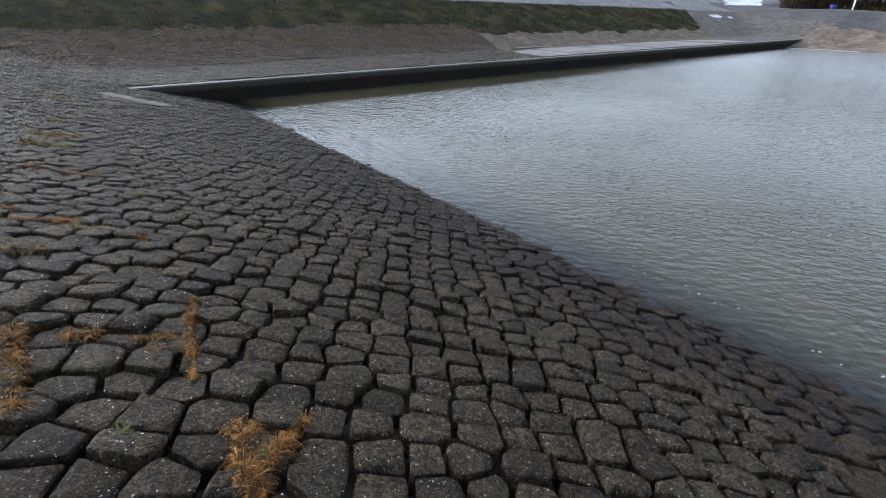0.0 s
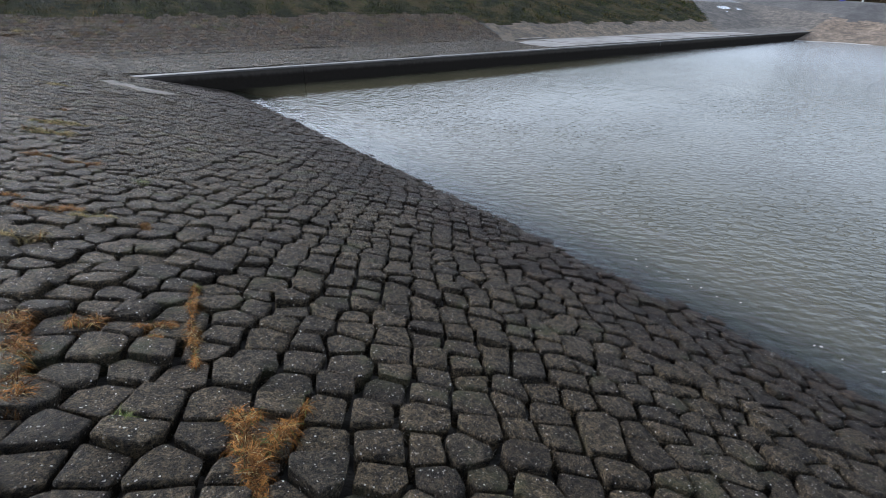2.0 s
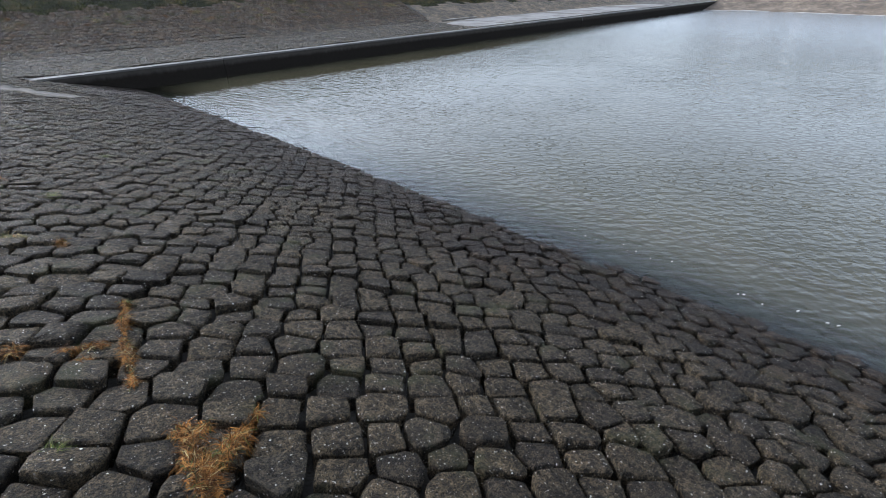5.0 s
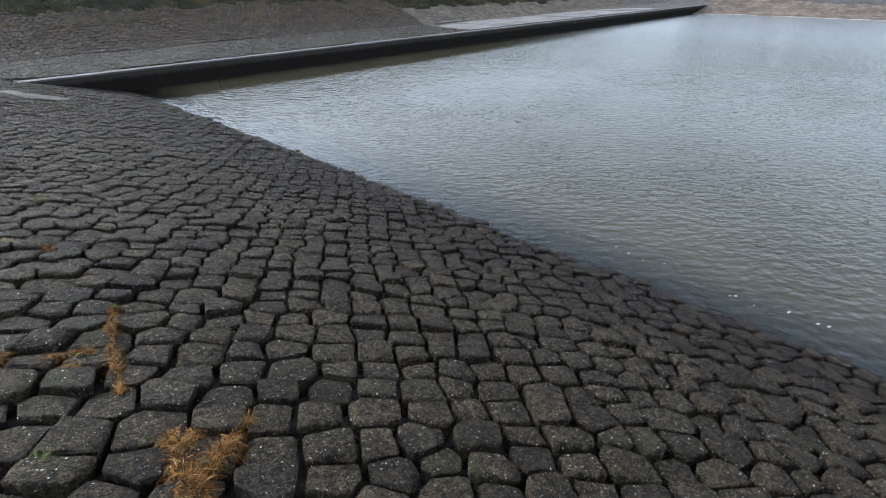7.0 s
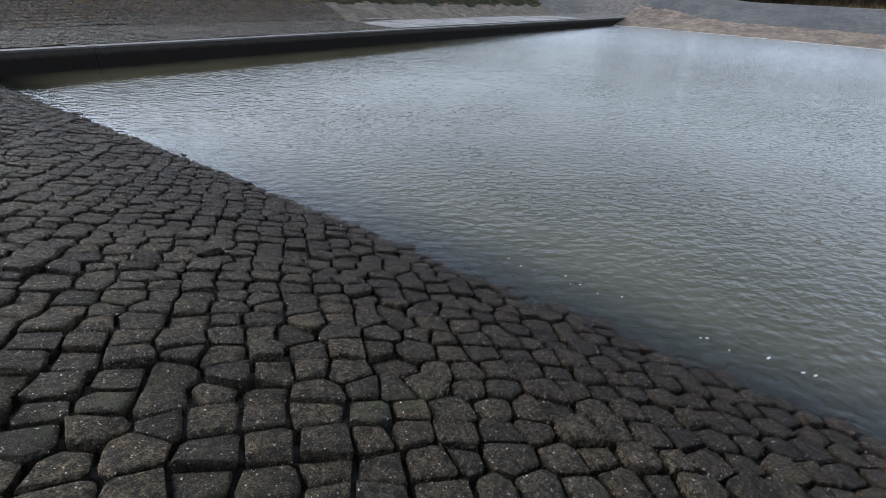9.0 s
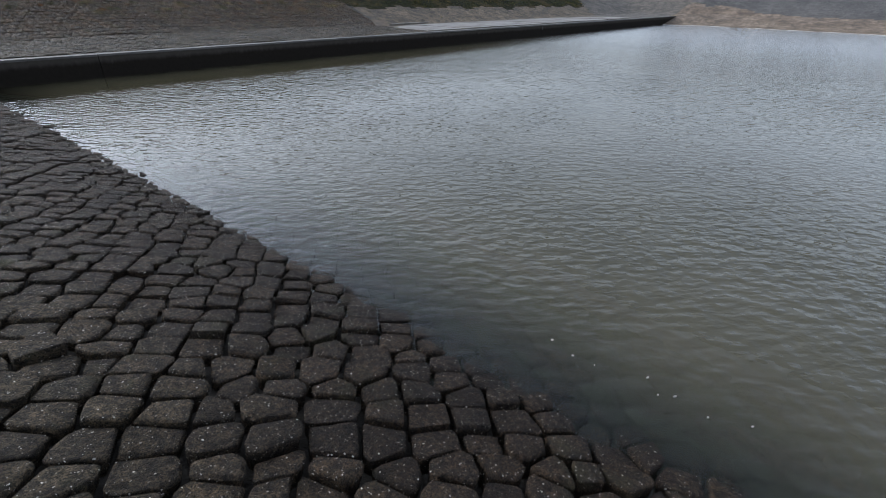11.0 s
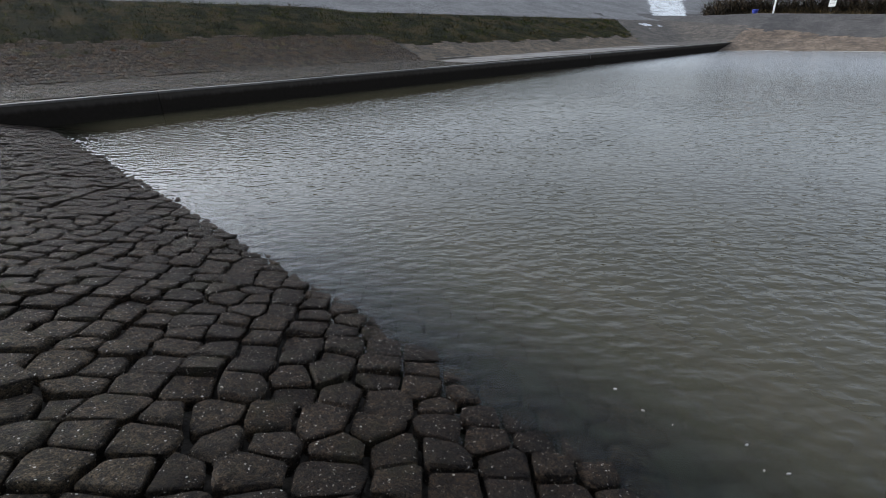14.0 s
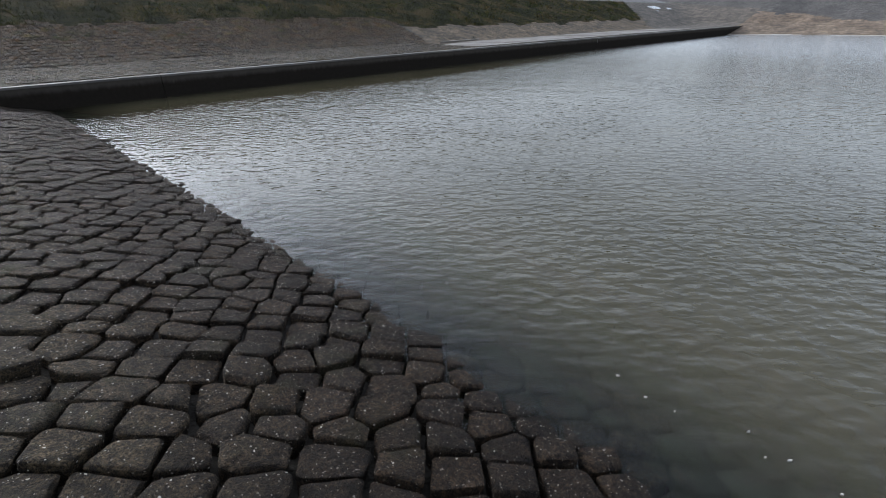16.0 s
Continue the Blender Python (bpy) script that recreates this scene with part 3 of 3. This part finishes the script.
def build_weeds():
    dry = "matted rust-brown dead grass in a stone joint"
    rust = [(DRY, 0.86, "dry_foliage"), (STRAW, 0.09, "straw_foliage"), (GREEN, 0.05, "green_foliage")]
    olive = [(STRAW, 0.45, "straw_foliage"), (DRY, 0.2, "dry_foliage"), (GREEN, 0.35, "green_foliage")]
    pale = [(STRAW, 0.85, "straw_foliage"), (DRY, 0.15, "dry_foliage")]
    mats = [
        ((-5.32, -13.66), (-5.34, -14.08), 0.085, 0.048, 1700, rust, dry),
        ((-5.27, -13.89), (-5.08, -13.71), 0.075, 0.034, 900, rust, dry),
        ((-5.31, -13.74), (-5.24, -13.70), 0.060, 0.030, 300, rust, dry),
        ((-5.26, -12.50), (-5.33, -12.85), 0.060, 0.022, 520, rust, dry),
        ((-5.34, -12.88), (-5.39, -13.32), 0.055, 0.022, 560, rust, dry),
        ((-5.79, -12.80), (-5.68, -12.83), 0.070, 0.035, 420, rust, dry),
        ((-5.56, -12.90), (-5.40, -12.93), 0.050, 0.022, 380, rust, dry),
        ((-5.53, -13.02), (-5.47, -13.03), 0.045, 0.025, 200, rust, dry),
        ((-5.97, -12.66), (-5.93, -13.05), 0.085, 0.050, 900, rust, dry),
        ((-5.95, -13.08), (-5.90, -13.40), 0.080, 0.045, 700, rust, dry),
        ((-6.20, -9.02), (-5.95, -9.10), 0.080, 0.060, 620, rust, dry),
        ((-5.86, -9.30), (-5.58, -9.40), 0.080, 0.050, 560, rust, dry),
        ((-6.10, -10.92), (-5.72, -10.98), 0.075, 0.050, 800, rust, dry),
        ((-6.24, -10.60), (-6.05, -10.64), 0.070, 0.045, 360, rust, dry),
        ((-5.40, -11.32), (-5.38, -11.48), 0.060, 0.030, 260, rust, dry),
        ((-5.90, -5.95), (-5.84, -5.85), 0.090, 0.060, 200, rust, dry),
        ((-6.20, -7.00), (-5.62, -7.22), 0.120, 0.170, 2000, olive, "flattened olive and straw grass among the stones"),
        ((-6.25, -7.70), (-5.80, -7.85), 0.120, 0.150, 1700, olive, "flattened olive and straw grass among the stones"),
        ((-5.80, -11.10), (-5.55, -11.20), 0.075, 0.055, 520, olive, "small olive grass tuft among the stones"),
        ((-6.30, -3.10), (-5.75, -3.25), 0.110, 0.160, 900, olive, "flattened olive and straw grass among the stones"),
        ((-6.18, -11.56), (-5.93, -11.60), 0.100, 0.075, 620, pale, "pale straw-coloured dead grass in a stone joint"),
    ]
    for i, (p, q, h, w, n, kinds, label) in enumerate(mats):
        build_mat((p, q), h, w, n, kinds, label, 40 + i)
    for i, (x, y, h, s, n) in enumerate([(-5.64, -13.57, 0.035, 0.035, 110), (-5.29, -10.08, 0.10, 0.07, 80), (-5.30, -13.86, 0.045, 0.03, 60),
                                         (-4.64, -8.34, 0.10, 0.06, 50), (-5.27, -12.50, 0.06, 0.02, 24)]):
        build_tuft("green_grass_tuft", (x, y), h, s, n, GREEN, "small green grass tuft in a stone joint", 70 + i)
    for i, (x, y, h, s, n) in enumerate([(-7.4, -1.0, 0.15, 0.25, 160), (-7.9, 3.4, 0.25, 0.5, 320)]):
        build_tuft("straw_tuft", (x, y), h, s, n, STRAW, "flattened straw-coloured grass tuft among the stones", 90 + i)
    rng = random.Random(5)
    for i in range(110):
        x = rng.uniform(-7.5, 11)
        y = turf_y(x) - 0.3 + 1.1 * (0.5 - rng.random() ** 0.6)
        build_tuft("rough_grass_tuft", (x, y), rng.uniform(0.08, 0.16), rng.uniform(0.10, 0.28), 90, rng.choice([STRAW, DRY, GREEN, STRAW]), "rough grass tuft at the foot of the turf slope", 120 + i)


def build_turf():
    """Winter turf on the slope, one sheet of blades."""
    rng = random.Random(3)
    vs, fs = [], []
    made = 0
    while made < 9000:
        x = -9 + 48 * rng.random() ** 1.2
        y = rng.uniform(3.9, 10.9)
        if on_ramp(x, y) or y > crest_y(x) + 0.4 or x > 39 + 0.5 * wobble(x, y, 1):
            continue
        e = turf_y(x)
        if y < e + 0.25 * abs(wobble(x, y, 1.7)) and rng.random() > 0.06:
            continue
        made += 1
        z = land(x, y) - 0.02
        tall = 0.075 + 0.16 * max(0.0, wobble(x, y, 0.9, 7) + 0.25)
        big = 1.0 + max(0.0, x) * 0.035
        for _ in range(4):
            way = Vector((rng.gauss(0, 0.7), rng.gauss(-0.3, 0.6), 0.9)).normalized()
            ribbon(vs, fs, (x + rng.gauss(0, 0.06) * big, y + rng.gauss(0, 0.06), z), way, tall * rng.uniform(0.6, 1.5), 0.006 * big, rng, 0.55, 2)
    return tagged(mesh_object("turf", vs, fs, TURF), "short rough winter turf on the slope", "grass", kind="stuff")


# ---- flecks of foam near the water's edge ----
def build_foam():
    rng = random.Random(21)
    spots = [(-1.14, -14.40), (-1.11, -14.44), (-1.05, -14.84), (-1.06, -15.05), (-1.04, -15.12), (-1.15, -14.60), (-1.11, -12.69), (-1.15, -12.85), (-1.14, -12.98), (-1.03, -13.24), (-1.12, -13.33), (-1.07, -13.40), (-1.10, -13.57), (-1.01, -13.75), (-1.35, -10.69), (-1.36, -9.28), (-1.33, -9.66)]
    for i, (x, y) in enumerate(spots):
        bm = bmesh.new()
        n, r = 9, rng.uniform(0.002, 0.0042) if y > -14 else rng.uniform(0.004, 0.008)
        turn, slim = rng.uniform(-1.3, -0.3), rng.uniform(1.4, 3.0)
        ring = []
        for k in range(n):
            u, v = slim * r * rng.uniform(0.6, 1.2) * math.cos(6.283 * k / n), r * rng.uniform(0.5, 1.1) * math.sin(6.283 * k / n)
            ring.append((x + u * math.cos(turn) - v * math.sin(turn), y + u * math.sin(turn) + v * math.cos(turn)))
        prism(bm, ring, -0.004, 0.007)
        tagged(part("foam_fleck", bm, FOAM, None), "small white foam fleck floating on the water", "foam", "foam flecks on the basin")


def build_wash():
    """The pale lip of foam where the water meets the beach."""
    bm = bmesh.new()
    rows = []
    for k in range(120):
        y = 0.0 - k * 0.25
        x = shore_x(y) + 0.03 + 0.12 * wobble(k, 1, 0.31)
        w = 0.025 + 0.05 * abs(wobble(k, 5, 0.23))
        rows.append([bm.verts.new((x - w, y, 0.004)), bm.verts.new((x, y, 0.018)), bm.verts.new((x + w, y, 0.2 * w + 0.012))])
    for r, s in zip(rows, rows[1:]):
        for i in range(2):
            bm.faces.new((r[i], r[i + 1], s[i + 1], s[i]))
    tagged(part("wash_line", bm, FOAM, None), "thin white line of wash along the beach", kind="structure")


# ---- far crest: brush, posts, bin ----
def build_brush():
    rng = random.Random(31)
    i = 0
    for k in range(40):
        y = -34 + k * 1.18 + rng.uniform(-0.4, 0.4)
        x = 47.5 + rng.uniform(0, 3.0) + 0.02 * y + 1.9 * max(0.0, y - 3.5)
        h = rng.uniform(2.2, 3.8)
        vs, fs = [], []
        for _ in range(520):
            way = Vector((rng.gauss(0, 0.9), rng.gauss(0, 0.9), 1.0)).normalized()
            px, py = x + rng.gauss(0, 0.6), y + rng.gauss(0, 0.6)
            ribbon(vs, fs, (px, py, land(px, py) - 0.1), way, h * rng.uniform(0.35, 1.0), rng.uniform(0.018, 0.05), rng, 0.3, 5)
        tagged(mesh_object("bare_bush", vs, fs, BRUSH), "bare brown winter brush on the far bank", "bush", "brush along the far bank")


def build_fringe():
    """Dead grass along the foot of the far brush."""
    rng = random.Random(77)
    vs, fs = [], []
    for _ in range(5200):
        y = rng.uniform(-36, 11.5)
        x = 46.6 + abs(rng.gauss(0, 0.7)) + 0.02 * y + 1.9 * max(0.0, y - 3.5)
        way = Vector((rng.gauss(-0.2, 0.5), rng.gauss(0, 0.5), 1.0)).normalized()
        ribbon(vs, fs, (x, y, land(x, y) - 0.05), way, rng.uniform(0.15, 0.6), rng.uniform(0.01, 0.03), rng, 0.6, 2)
    return tagged(mesh_object("dead_grass", vs, fs, STRAW_DARK), "dead brown grass along the foot of the brush", "grass", kind="stuff")


def build_planks():
    for x, y, run in ((40.57, -6.6, 0.5), (42.75, -6.2, 0.58)):
        bm = bmesh.new()
        prism(bm, [(x - 0.025, y - run), (x + 0.025, y - run), (x + 0.04, y + run), (x - 0.01, y + run)], land(x, y) - 0.05, land(x, y) + 0.02)
        tagged(part("plank", bm, CAP, None, bevel=0.006), "grey weathered plank lying on the asphalt slope", "plank", "planks on the slope")


def build_posts():
    for x, y, h in ((46.6, 0.3, 1.3), (49.0, 1.9, 2.4)):
        post = tagged(empty("marker_post", (x, y, land(x, y))), "slim white marker post on the far bank", "post", "marker posts")
        bm = bmesh.new()
        bmesh.ops.create_cone(bm, cap_ends=True, segments=10, radius1=0.07, radius2=0.06, depth=h)
        bmesh.ops.translate(bm, verts=bm.verts[:], vec=(0, 0, h / 2 - 0.1))
        part("shaft", bm, WHITE, post)
        bm = bmesh.new()
        bmesh.ops.create_uvsphere(bm, u_segments=10, v_segments=6, radius=0.065)
        bmesh.ops.translate(bm, verts=bm.verts[:], vec=(0, 0, h - 0.1))
        part("top", bm, DARK, post, "dark cap")
    x, y = 47.2, -3.45
    sign = tagged(empty("notice_board", (x, y, land(x, y))), "small white notice board on a pole", "sign")
    bm = bmesh.new()
    prism(bm, [(-0.03, -0.03), (0.03, -0.03), (0.03, 0.03), (-0.03, 0.03)], -0.2, 1.25)
    part("pole", bm, DARK, sign)
    bm = bmesh.new()
    prism(bm, [(-0.06, -0.22), (-0.032, -0.22), (-0.032, 0.22), (-0.06, 0.22)], 0.5, 1.25)
    part("board", bm, WHITE, sign, bevel=0.008)
    for k in range(3):
        bm = bmesh.new()
        prism(bm, [(-0.066, -0.16), (-0.062, -0.16), (-0.062, 0.16), (-0.066, 0.16)], 0.72 + 0.15 * k, 0.76 + 0.15 * k)
        part("text_bar", bm, DARK, sign)
    x, y = 46.4, 1.6
    tub = tagged(empty("blue_bin", (x, y, land(x, y))), "blue plastic bin on the far bank", "bin")
    bm = bmesh.new()
    bmesh.ops.create_cone(bm, cap_ends=True, segments=16, radius1=0.19, radius2=0.23, depth=0.26)
    bmesh.ops.translate(bm, verts=bm.verts[:], vec=(0, 0, 0.13))
    part("body", bm, BLUE, tub)
    bm = bmesh.new()
    bmesh.ops.create_cone(bm, cap_ends=True, segments=16, radius1=0.26, radius2=0.23, depth=0.06)
    bmesh.ops.translate(bm, verts=bm.verts[:], vec=(0, 0, 0.29))
    part("lid", bm, BLUE, tub)


build_weeds()
build_turf()
build_foam()
build_wash()
build_brush()
build_fringe()
build_posts()
build_planks()
build_stones()
